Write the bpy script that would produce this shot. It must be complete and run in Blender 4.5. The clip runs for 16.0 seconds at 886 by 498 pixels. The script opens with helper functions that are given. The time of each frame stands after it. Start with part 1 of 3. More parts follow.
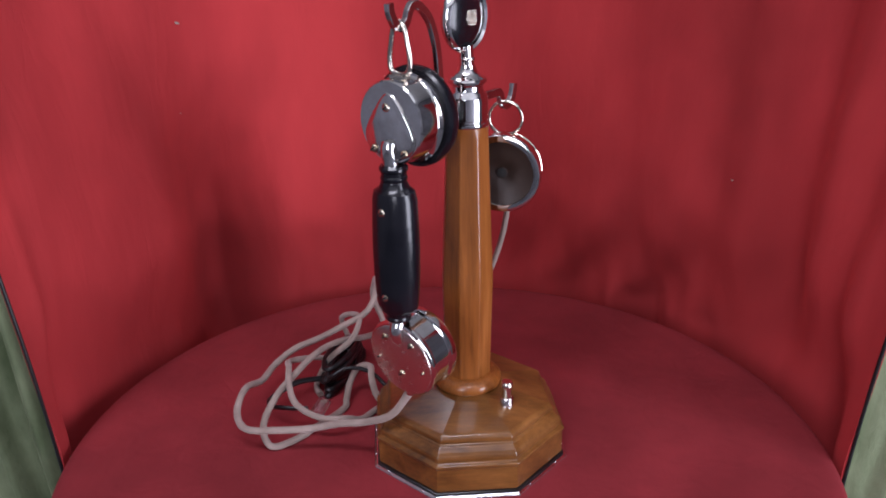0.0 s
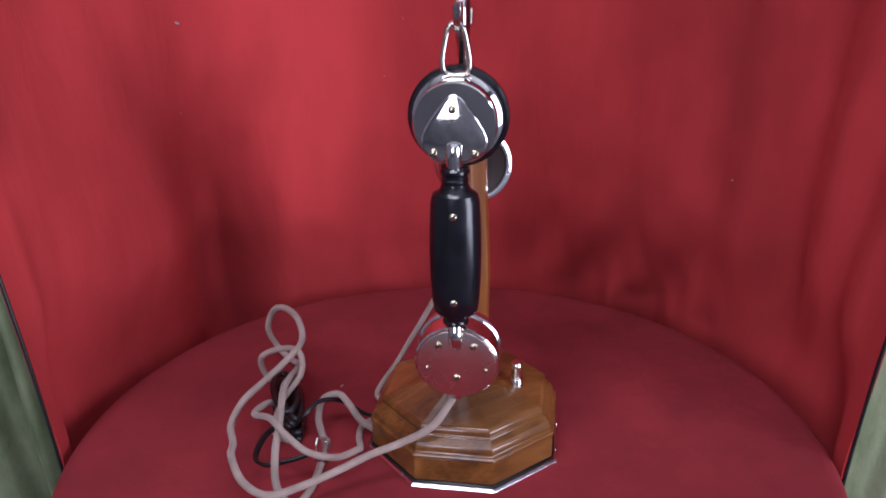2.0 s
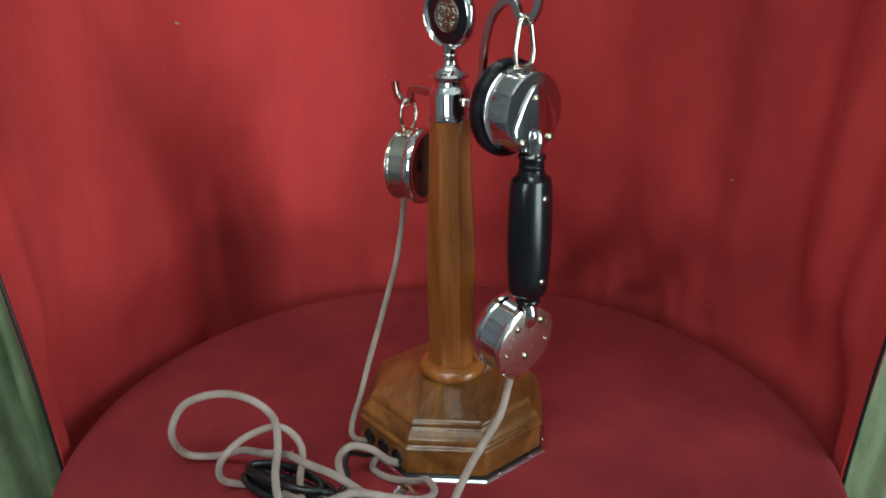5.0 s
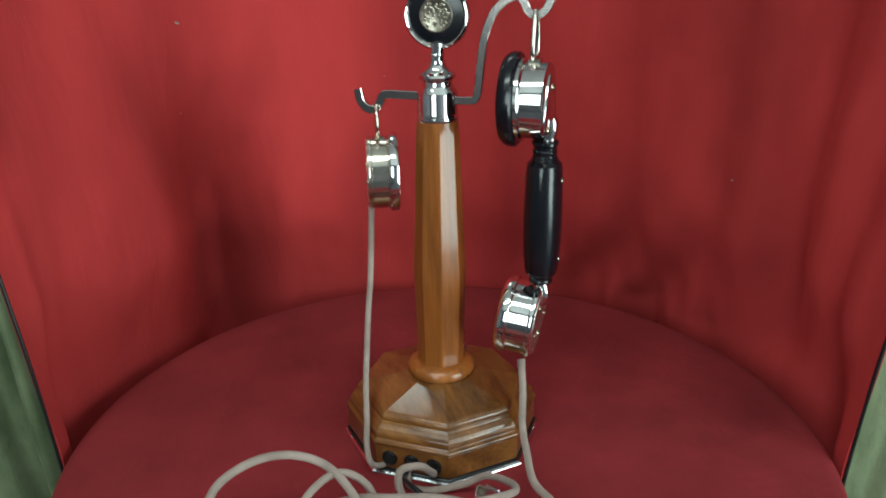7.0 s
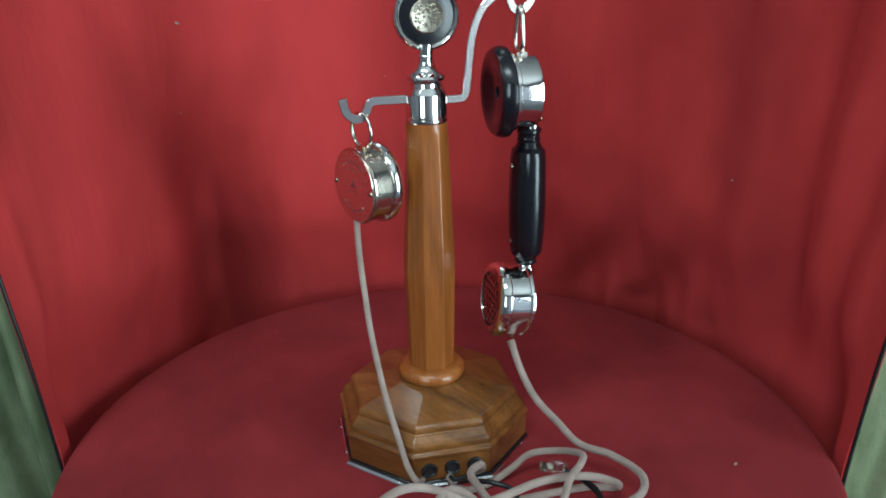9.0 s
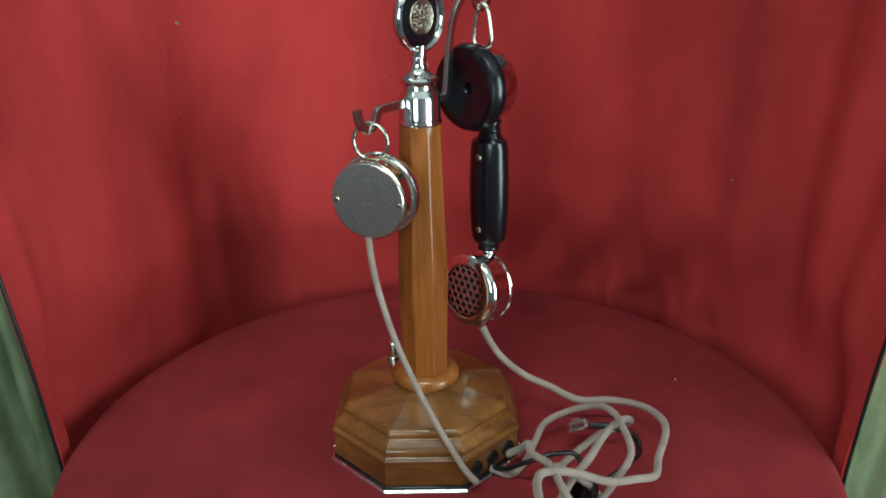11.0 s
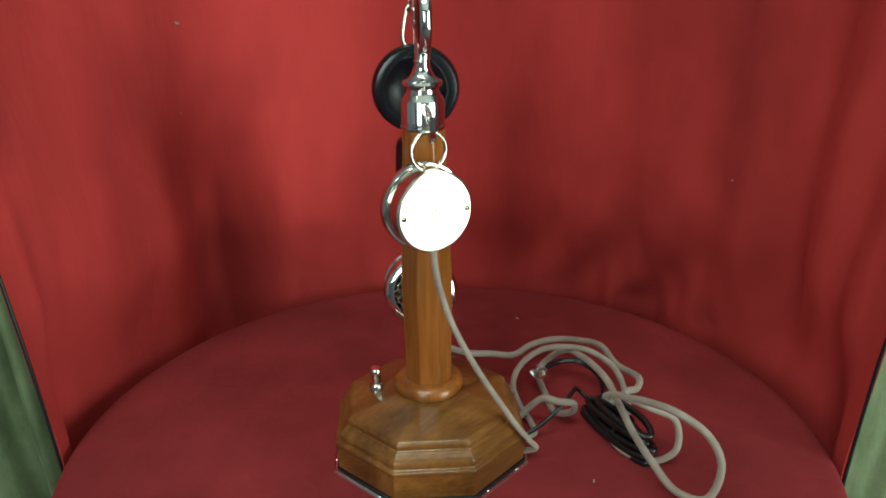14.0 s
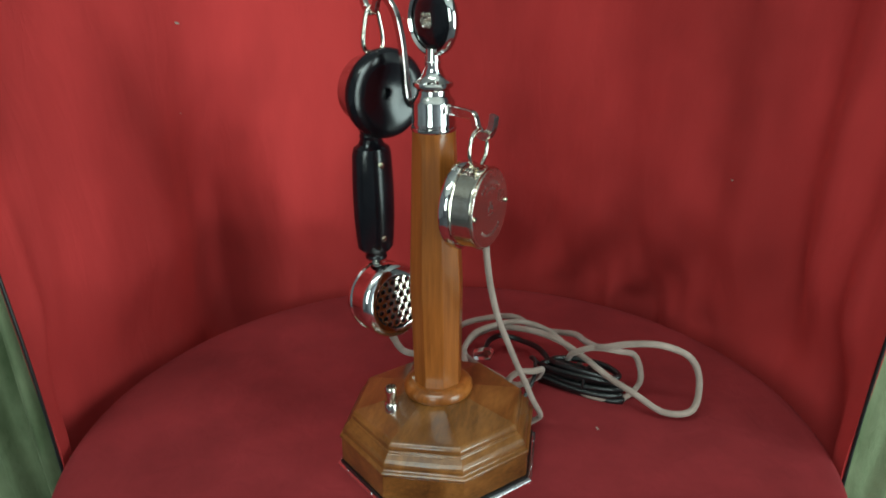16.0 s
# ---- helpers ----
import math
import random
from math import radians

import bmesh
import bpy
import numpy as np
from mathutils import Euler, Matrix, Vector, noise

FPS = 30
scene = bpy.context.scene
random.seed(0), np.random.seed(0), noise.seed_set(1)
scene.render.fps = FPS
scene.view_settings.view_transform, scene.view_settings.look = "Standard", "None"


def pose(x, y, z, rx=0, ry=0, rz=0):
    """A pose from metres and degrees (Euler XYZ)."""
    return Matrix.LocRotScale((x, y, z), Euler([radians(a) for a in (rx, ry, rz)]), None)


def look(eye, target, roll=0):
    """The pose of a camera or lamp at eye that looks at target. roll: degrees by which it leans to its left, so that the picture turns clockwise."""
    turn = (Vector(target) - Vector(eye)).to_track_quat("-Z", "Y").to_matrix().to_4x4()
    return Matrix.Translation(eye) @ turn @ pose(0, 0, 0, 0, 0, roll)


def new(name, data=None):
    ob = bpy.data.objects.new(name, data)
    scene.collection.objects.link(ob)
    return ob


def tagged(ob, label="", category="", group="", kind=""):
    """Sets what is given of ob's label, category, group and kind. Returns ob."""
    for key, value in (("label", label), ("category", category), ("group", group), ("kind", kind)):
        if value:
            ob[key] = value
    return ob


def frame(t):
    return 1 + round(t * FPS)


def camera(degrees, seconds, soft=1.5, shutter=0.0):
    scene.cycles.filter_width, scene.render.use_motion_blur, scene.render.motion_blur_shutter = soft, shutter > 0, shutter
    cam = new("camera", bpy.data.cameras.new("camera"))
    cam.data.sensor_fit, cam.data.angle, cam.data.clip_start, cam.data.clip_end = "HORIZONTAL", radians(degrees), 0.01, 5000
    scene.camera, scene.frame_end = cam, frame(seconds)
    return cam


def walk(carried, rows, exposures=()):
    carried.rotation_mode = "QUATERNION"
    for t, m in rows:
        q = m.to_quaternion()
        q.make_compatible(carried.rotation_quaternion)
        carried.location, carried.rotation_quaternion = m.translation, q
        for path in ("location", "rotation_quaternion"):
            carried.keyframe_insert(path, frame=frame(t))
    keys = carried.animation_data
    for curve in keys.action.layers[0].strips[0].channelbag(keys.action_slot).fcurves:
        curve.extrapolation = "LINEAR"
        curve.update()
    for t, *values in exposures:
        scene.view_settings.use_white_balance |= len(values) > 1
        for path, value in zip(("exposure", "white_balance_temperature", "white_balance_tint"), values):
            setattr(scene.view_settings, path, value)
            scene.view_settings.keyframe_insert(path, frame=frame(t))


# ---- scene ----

# ---- camera ----
cam = camera(56.77, 16.0, soft=1.8)
EYE, AIM = (0.0, -0.5267, 0.3658), (-0.0011, -0.015, 0.1605)
GRADE = [(0.0, -0.19, 6100, 23), (1.5, -0.21, 5900, 26), (3.0, -0.26, 5950, 19), (3.5, -0.31, 6150, 8), (4.0, -0.31, 6050, -6), (7.0, -0.32, 6200, -11), (9.0, -0.25, 5700, -9), (12.5, -0.37, 6500, -19), (14.0, -0.34, 6600, -20), (16.0, -0.29, 6250, -15)]
walk(cam, [(0.0, look(EYE, AIM, -0.76)), (16.0, look(EYE, AIM, -0.76))], GRADE)

# turn of the turntable, degrees at each full second
TURN = [0.0, 15.58, 31.96, 48.73, 64.94, 80.81, 96.44, 111.95, 127.51, 143.48, 159.72, 176.03, 192.23, 208.21, 224.19, 240.42, 256.69]

# ---- world and lights ----
world = bpy.data.worlds.new("sky")
scene.world = world
world.use_nodes = True
sky = world.node_tree.nodes.new("ShaderNodeTexSky")
sky.sky_type, sky.sun_disc = "NISHITA", False
sky.sun_elevation, sky.sun_rotation = radians(40), radians(200)
world.node_tree.links.new(sky.outputs[0], world.node_tree.nodes["Background"].inputs[0])
world.node_tree.nodes["Background"].inputs[1].default_value = 0.1


def window_light(name, at, aim, w, h, watts, color):
    lamp = bpy.data.lights.new(name, "AREA")
    lamp.shape, lamp.size, lamp.size_y, lamp.energy, lamp.color = "RECTANGLE", w, h, watts, color
    ob = new(name, lamp)
    ob.matrix_world = look(at, aim)
    return ob


window_light("window_light", (2.17, -1.77, 0.34), (0.0, -1.77, 0.34), 1.46, 2.12, 116, (0.90, 0.95, 1.0))
# South window: assumed, unseen, powered as a fill for the drape's right side.
window_light("window_light", (-0.90, -2.57, 0.90), (-0.90, 0.0, 0.90), 0.90, 1.4, 32, (0.90, 0.95, 1.0))
window_light("ceiling_panel_light", (-0.30, 1.26, 1.935), (-0.30, 1.26, 0.0), 0.44, 0.30, 3.4, (0.95, 0.97, 1.0))
window_light("ceiling_panel_light", (-0.40, -1.00, 1.935), (-0.40, -1.00, 0.0), 1.5, 0.30, 30, (0.95, 0.97, 1.0))


# ---- materials ----
def nodes_of(name):
    m = bpy.data.materials.new(name)
    m.use_nodes = True
    nt = m.node_tree
    return m, nt, nt.nodes["Principled BSDF"]


def add(nt, kind, **values):
    n = nt.nodes.new(kind)
    for k, v in values.items():
        n.inputs[k.replace("_", " ")].default_value = v
    return n


def coords(nt, scale, space="Object"):
    tc = nt.nodes.new("ShaderNodeTexCoord")
    mp = nt.nodes.new("ShaderNodeMapping")
    mp.inputs["Scale"].default_value = scale
    nt.links.new(tc.outputs[space], mp.inputs["Vector"])
    return mp.outputs[0]


def ramp(nt, fac, stops):
    r = nt.nodes.new("ShaderNodeValToRGB")
    els = r.color_ramp.elements
    while len(els) < len(stops):
        els.new(0.5)
    for e, (p, c) in zip(els, stops):
        e.position, e.color = p, (*c, 1)
    nt.links.new(fac, r.inputs[0])
    return r.outputs[0]


def bump(nt, bsdf, height, strength, distance):
    b = add(nt, "ShaderNodeBump", Strength=strength, Distance=distance)
    nt.links.new(height, b.inputs["Height"])
    nt.links.new(b.outputs[0], bsdf.inputs["Normal"])
    return b


def span(nt, value, lo, hi):
    m = nt.nodes.new("ShaderNodeMapRange")
    m.inputs["To Min"].default_value, m.inputs["To Max"].default_value = lo, hi
    nt.links.new(value, m.inputs["Value"])
    return m.outputs[0]


def cloth_mat(name, dark, light, sheen, streak=(1, 1, 1), rough=0.95, weave=2600.0, brushed=0.5):
    m, nt, b = nodes_of(name)
    big = add(nt, "ShaderNodeTexNoise", Scale=9.0, Detail=5.0, Roughness=0.6)
    nt.links.new(coords(nt, streak), big.inputs["Vector"])
    pile = add(nt, "ShaderNodeTexNoise", Scale=5.5, Detail=3.0, Roughness=0.55, Distortion=0.4)
    nt.links.new(coords(nt, (1, 1, 0.6)), pile.inputs["Vector"])
    shade = nt.nodes.new("ShaderNodeMix")
    shade.data_type, shade.blend_type = "RGBA", "MULTIPLY"
    shade.inputs[0].default_value = brushed
    nt.links.new(ramp(nt, big.outputs[0], [(0.3, dark), (0.7, light)]), shade.inputs[6])
    nt.links.new(ramp(nt, pile.outputs[0], [(0.36, (0.38, 0.38, 0.38)), (0.58, (1, 1, 1))]), shade.inputs[7])
    nt.links.new(shade.outputs[2], b.inputs["Base Color"])
    fine = add(nt, "ShaderNodeTexNoise", Scale=weave, Detail=2.0)
    nt.links.new(coords(nt, (1, 1, 1)), fine.inputs["Vector"])
    wrinkle = add(nt, "ShaderNodeTexNoise", Scale=38.0, Detail=4.0, Roughness=0.6, Distortion=0.8)
    nt.links.new(coords(nt, streak), wrinkle.inputs["Vector"])
    wide = bump(nt, b, wrinkle.outputs[0], 0.35, 0.004)
    nap = bump(nt, b, fine.outputs[0], 0.25, 0.0006)
    nt.links.new(wide.outputs[0], nap.inputs["Normal"])
    b.inputs["Roughness"].default_value = rough
    b.inputs["Specular IOR Level"].default_value = 0.15
    b.inputs["Sheen Weight"].default_value = sheen
    b.inputs["Sheen Roughness"].default_value = 0.4
    b.inputs["Sheen Tint"].default_value = (*[min(1, c * 2.2) for c in light], 1)
    return m


def wood_mat(name, dark, mid, light, rough=0.28, coat=1.0, coat_rough=0.09, grain=(1, 1, 0.14), pores=(1, 1, 0.035)):
    m, nt, b = nodes_of(name)
    warp = add(nt, "ShaderNodeTexNoise", Scale=26.0, Detail=6.0, Roughness=0.65, Distortion=0.6)
    nt.links.new(coords(nt, grain), warp.inputs["Vector"])
    fibre = add(nt, "ShaderNodeTexNoise", Scale=420.0, Detail=4.0, Roughness=0.7)
    nt.links.new(coords(nt, pores), fibre.inputs["Vector"])
    mix = nt.nodes.new("ShaderNodeMath")
    mix.operation = "MULTIPLY_ADD"
    mix.inputs[1].default_value = 0.35
    nt.links.new(fibre.outputs[0], mix.inputs[0])
    nt.links.new(span(nt, warp.outputs[0], -0.1, 0.85), mix.inputs[2])
    nt.links.new(ramp(nt, mix.outputs[0], [(0.34, dark), (0.55, mid), (0.76, light)]), b.inputs["Base Color"])
    nt.links.new(span(nt, warp.outputs[0], rough - 0.08, rough + 0.14), b.inputs["Roughness"])
    bump(nt, b, fibre.outputs[0], 0.06, 0.0004)
    b.inputs["Specular IOR Level"].default_value = 0.3
    b.inputs["Coat Weight"].default_value = coat
    b.inputs["Coat Roughness"].default_value = coat_rough
    return m


def metal_mat(name, color, rough, tarnish, spots=60.0, relief=0.03):
    m, nt, b = nodes_of(name)
    n = add(nt, "ShaderNodeTexNoise", Scale=spots, Detail=6.0, Roughness=0.7)
    nt.links.new(coords(nt, (1, 1, 1)), n.inputs["Vector"])
    nt.links.new(ramp(nt, n.outputs[0], [(0.35, tarnish), (0.6, color)]), b.inputs["Base Color"])
    nt.links.new(span(nt, n.outputs[0], rough + 0.1, max(0.02, rough - 0.05)), b.inputs["Roughness"])
    f = add(nt, "ShaderNodeTexNoise", Scale=900.0, Detail=3.0)
    nt.links.new(coords(nt, (1, 1, 1)), f.inputs["Vector"])
    bump(nt, b, f.outputs[0], relief, 0.0003)
    b.inputs["Metallic"].default_value = 1.0
    return m


def plain_mat(name, dark, light, rough, scale=40.0, coat=0.0, relief=0.05):
    m, nt, b = nodes_of(name)
    n = add(nt, "ShaderNodeTexNoise", Scale=scale, Detail=6.0, Roughness=0.65)
    nt.links.new(coords(nt, (1, 1, 1)), n.inputs["Vector"])
    nt.links.new(ramp(nt, n.outputs[0], [(0.3, dark), (0.7, light)]), b.inputs["Base Color"])
    nt.links.new(span(nt, n.outputs[0], rough - 0.06, rough + 0.08), b.inputs["Roughness"])
    bump(nt, b, n.outputs[0], relief, 0.001)
    b.inputs["Coat Weight"].default_value = coat
    return m


def cord_mat(name, dark, light):
    m, nt, b = nodes_of(name)
    heights = []
    uv = nt.nodes.new("ShaderNodeUVMap")
    for sx, sy in ((6.0, 420.0), (-6.0, 420.0)):
        mp = nt.nodes.new("ShaderNodeMapping")
        mp.inputs["Scale"].default_value = (1, 1, 1)
        nt.links.new(uv.outputs[0], mp.inputs["Vector"])
        dot = nt.nodes.new("ShaderNodeVectorMath")
        dot.operation = "DOT_PRODUCT"
        dot.inputs[1].default_value = (sx * 2 * math.pi, sy * 2 * math.pi, 0)
        nt.links.new(mp.outputs[0], dot.inputs[0])
        s = nt.nodes.new("ShaderNodeMath")
        s.operation = "SINE"
        nt.links.new(dot.outputs["Value"], s.inputs[0])
        heights.append(s.outputs[0])
    mul = nt.nodes.new("ShaderNodeMath")
    mul.operation = "MULTIPLY"
    nt.links.new(heights[0], mul.inputs[0])
    nt.links.new(heights[1], mul.inputs[1])
    n = add(nt, "ShaderNodeTexNoise", Scale=70.0, Detail=5.0)
    nt.links.new(coords(nt, (1, 1, 1)), n.inputs["Vector"])
    nt.links.new(ramp(nt, n.outputs[0], [(0.3, dark), (0.7, light)]), b.inputs["Base Color"])
    bump(nt, b, mul.outputs[0], 0.35, 0.0006)
    b.inputs["Roughness"].default_value = 0.9
    b.inputs["Sheen Weight"].default_value = 0.2
    return m


CURTAIN = cloth_mat("red_velvet_drape", (0.32, 0.027, 0.029), (0.44, 0.040, 0.041), 0.25, (1, 1, 0.25), brushed=0.5)
FELT = cloth_mat("dark_red_felt", (0.160, 0.0168, 0.0205), (0.260, 0.0280, 0.0335), 0.10, brushed=0.25)
GREEN = cloth_mat("green_velvet_drape", (0.080, 0.105, 0.052), (0.200, 0.230, 0.135), 0.3, (3, 3, 1.5))
WOOD = wood_mat("polished_oak", (0.100, 0.028, 0.005), (0.240, 0.076, 0.015), (0.36, 0.130, 0.032), 0.28, 0.55)
WOOD_BASE = wood_mat("polished_walnut", (0.042, 0.015, 0.004), (0.140, 0.054, 0.012), (0.255, 0.105, 0.027), 0.30, 0.85, 0.13, (0.35, 1.3, 1.0), (0.08, 0.6, 1.0))
NICKEL = metal_mat("nickel_plate", (0.78, 0.77, 0.76), 0.06, (0.66, 0.63, 0.60))
NICKEL_WORN = metal_mat("worn_nickel_plate", (0.70, 0.65, 0.56), 0.14, (0.55, 0.48, 0.40), 110.0)
NICKEL_DULL = metal_mat("dull_nickel_plate", (0.62, 0.57, 0.55), 0.14, (0.52, 0.46, 0.44), 40.0)
BRASS = metal_mat("yellowed_brass", (0.62, 0.56, 0.44), 0.22, (0.40, 0.32, 0.20), 120.0)
CREST = metal_mat("grey_worn_brass", (0.42, 0.38, 0.31), 0.30, (0.20, 0.17, 0.13), 300.0)
ENGRAVED = metal_mat("worn_engraving", (0.52, 0.47, 0.44), 0.34, (0.36, 0.32, 0.30), 200.0)
SATIN = metal_mat("satin_nickel", (0.82, 0.71, 0.65), 0.24, (0.72, 0.62, 0.57), 30.0, 0.004)
STEEL = metal_mat("bright_steel", (0.78, 0.78, 0.80), 0.18, (0.55, 0.55, 0.58), 40.0)
EBONY = plain_mat("black_ebonite", (0.003, 0.003, 0.005), (0.007, 0.007, 0.010), 0.2, 60.0, 0.0, 0.03)
BLACK = plain_mat("black_rubber", (0.004, 0.004, 0.005), (0.010, 0.010, 0.011), 0.32, 120.0, 0.0)
# Near-black colour stands in for the shade inside holes and slots.
DARK = plain_mat("hollow_shade", (0.004, 0.004, 0.004), (0.012, 0.01, 0.009), 0.7, 80.0)
BROWN_DISC = plain_mat("dark_brown_ebonite", (0.016, 0.009, 0.007), (0.032, 0.019, 0.014), 0.35, 60.0, 0.0)
CORD = cord_mat("beige_braided_cotton", (0.220, 0.163, 0.136), (0.325, 0.250, 0.213))
# Uneven tone is put on the unseen walls to vary the metal's reflections.
WALL = plain_mat("blotched_reflection_wall", (0.085, 0.085, 0.096), (0.215, 0.213, 0.242), 0.85, 1.6)
CEILING = plain_mat("white_ceiling_paint", (0.66, 0.66, 0.65), (0.74, 0.74, 0.72), 0.85, 3.0)
FLOOR = plain_mat("grey_carpet", (0.050, 0.050, 0.060), (0.085, 0.085, 0.095), 0.95, 200.0)


def clear_mat():
    m, nt, b = nodes_of("clear_plastic")
    b.inputs["Base Color"].default_value = (0.93, 0.94, 0.96, 1)
    b.inputs["Roughness"].default_value = 0.08
    b.inputs["Transmission Weight"].default_value = 1.0
    b.inputs["IOR"].default_value = 1.45
    return m


CLEAR = clear_mat()


# ---- mesh helpers ----
def part(name, bm, material, parent=None, label="", smooth=None):
    me = bpy.data.meshes.new(name)
    bmesh.ops.recalc_face_normals(bm, faces=bm.faces[:])
    if smooth is not None:
        for f in bm.faces:
            f.smooth = True
        for e in bm.edges:
            e.smooth = len(e.link_faces) == 2 and e.calc_face_angle(0) < radians(smooth)
    bm.to_mesh(me)
    bm.free()
    me.materials.append(material)
    ob = new(name, me)
    ob.parent = parent
    return tagged(ob, label) if label else ob


def thing(name, m, label, category, group=""):
    ob = new(name)
    ob.empty_display_size = 0.02
    ob.matrix_world = m
    return tagged(ob, label, category, group)


def lathe(bm, profile, seg=48, m=None, phase=0.0):
    """Turn (radius, height) pairs about z. A radius of 0 closes the end."""
    m = m or Matrix()
    rings = []
    for r, z in profile:
        if r <= 1e-7:
            rings.append([bm.verts.new(m @ Vector((0, 0, z)))])
        else:
            rings.append([bm.verts.new(m @ Vector((r * math.cos(phase + 2 * math.pi * k / seg), r * math.sin(phase + 2 * math.pi * k / seg), z))) for k in range(seg)])
    for a, b in zip(rings, rings[1:]):
        for k in range(seg):
            j = (k + 1) % seg
            if len(a) == 1 and len(b) == 1:
                continue
            if len(a) == 1:
                bm.faces.new((a[0], b[k], b[j]))
            elif len(b) == 1:
                bm.faces.new((a[k], b[0], a[j]))
            else:
                bm.faces.new((a[k], a[j], b[j], b[k]))
    return bm


def turned(profile, seg=48, m=None, phase=0.0):
    return lathe(bmesh.new(), profile, seg, m, phase)


def spline(points, steps, closed=False):
    """Catmull-Rom through the points."""
    p = [Vector(q) for q in points]
    n = len(p)
    out = []
    for i in range(n if closed else n - 1):
        if closed:
            a, b, c, d = p[i - 1], p[i], p[(i + 1) % n], p[(i + 2) % n]
        else:
            a, b, c, d = p[max(i - 1, 0)], p[i], p[i + 1], p[min(i + 2, n - 1)]
        for k in range(steps):
            t = k / steps
            out.append(0.5 * (2 * b + (c - a) * t + (2 * a - 5 * b + 4 * c - d) * t * t + (3 * b - a - 3 * c + d) * t ** 3))
    if not closed:
        out.append(p[-1])
    return out


def sweep(bm, path, section, closed=False, up=None):
    """Carry a closed cross-section (x, y pairs) along a path; up fixes the section's y axis. Adds a UV layer: round, along in metres."""
    uvl = bm.loops.layers.uv.verify()
    n, k = len(path), len(section)
    rings, dist, normal, total = [], [], None, 0.0
    for i, p in enumerate(path):
        a = path[i - 1] if (i or closed) else p
        b = path[(i + 1) % n] if (i < n - 1 or closed) else p
        tan = (b - a).normalized()
        if up is not None:
            y = Vector(up)
            x = y.cross(tan).normalized()
        else:
            if normal is None:
                normal = tan.orthogonal()
            normal = (normal - tan * normal.dot(tan)).normalized()
            x, y = normal, tan.cross(normal)
        if i:
            total += (p - path[i - 1]).length
        dist.append(total)
        rings.append([bm.verts.new(p + x * u + y * v) for u, v in section])
    for i in range(n if closed else n - 1):
        j = (i + 1) % n
        dj = dist[j] if j else total + (path[0] - path[-1]).length
        for c in range(k):
            e = (c + 1) % k
            f = bm.faces.new((rings[i][c], rings[i][e], rings[j][e], rings[j][c]))
            for loop, (u, v) in zip(f.loops, ((c / k, dist[i]), ((c + 1) / k, dist[i]), ((c + 1) / k, dj), (c / k, dj))):
                loop[uvl].uv = (u, v)
    if not closed:
        bm.faces.new(rings[0][::-1])
        bm.faces.new(rings[-1])
    return bm


def disc_section(r, k=10):
    return [(r * math.cos(2 * math.pi * i / k), r * math.sin(2 * math.pi * i / k)) for i in range(k)]


def bar_section(w, h, c=0.0005):
    a, b = w / 2, h / 2
    return [(a - c, -b), (a, -b + c), (a, b - c), (a - c, b), (-a + c, b), (-a, b - c), (-a, -b + c), (-a + c, -b)]


def block(bm, lo, hi, m=None):
    m = m or Matrix()
    vs = [bm.verts.new(m @ Vector((x, y, z))) for x in (lo[0], hi[0]) for y in (lo[1], hi[1]) for z in (lo[2], hi[2])]
    for q in ((0, 1, 3, 2), (4, 6, 7, 5), (0, 4, 5, 1), (2, 3, 7, 6), (0, 2, 6, 4), (1, 5, 7, 3)):
        bm.faces.new([vs[i] for i in q])
    return bm


def outline_plate(outline, z0, z1, m=None):
    """A flat plate from an outline in x, y, between two heights, with a small chamfer on top."""
    m = m or Matrix()
    bm = bmesh.new()
    cx = sum(p[0] for p in outline) / len(outline)
    cy = sum(p[1] for p in outline) / len(outline)
    rings = []
    for z, s in ((z0, 1.0), (z1 - 0.0010, 1.0), (z1 - 0.0003, 0.965), (z1, 0.925)):
        rings.append([bm.verts.new(m @ Vector((cx + (x - cx) * s, cy + (y - cy) * s, z))) for x, y in outline])
    n = len(outline)
    for a, b in zip(rings, rings[1:]):
        for k in range(n):
            bm.faces.new((a[k], a[(k + 1) % n], b[(k + 1) % n], b[k]))
    bm.faces.new(rings[-1])
    bm.faces.new(rings[0][::-1])
    return bm


def screw(parent, m, r=0.0025, name="screw", material=None):
    """A round-headed slotted screw; m puts its base, z points out."""
    bm = turned([(r, 0), (r, 0.0005), (r * 0.8, 0.0011), (r * 0.35, 0.0014), (0, 0.00145)], 16, m)
    head = part(name, bm, material or BRASS, parent, smooth=40)
    # The slot is a raised dark bar in place of a shaded groove.
    slot = block(bmesh.new(), (-r * 0.85, -0.0004, 0.0009), (r * 0.85, 0.0004, 0.00156), m @ pose(0, 0, 0, 0, 0, 35))
    part("slot", slot, DARK, head)


# faces along local -y (towards a viewer in front of a thing)
FRONT = pose(0, 0, 0, 90, 0, 0)
BACK = pose(0, 0, 0, -90, 0, 0)

# ---- room: unseen, assumed shell that closes the place and feeds reflections ----
def slab(name, lo, hi, material, label=""):
    ob = part(name, block(bmesh.new(), lo, hi), material)
    return tagged(ob, label, "", "", "structure")


slab("floor", (-2.4, -2.8, -0.85), (2.4, 1.8, -0.75), FLOOR, "grey carpeted floor of the room")
slab("ceiling", (-2.4, -2.8, 1.95), (2.4, 1.8, 2.05), CEILING, "plain white painted ceiling")
slab("wall_west", (-2.4, -2.8, -0.75), (-2.2, 1.8, 1.95), WALL, "unseen grey wall, blotched to vary reflections")
slab("wall_north", (-2.2, 1.6, -0.75), (2.2, 1.8, 1.95), WALL, "unseen grey wall, blotched to vary reflections")


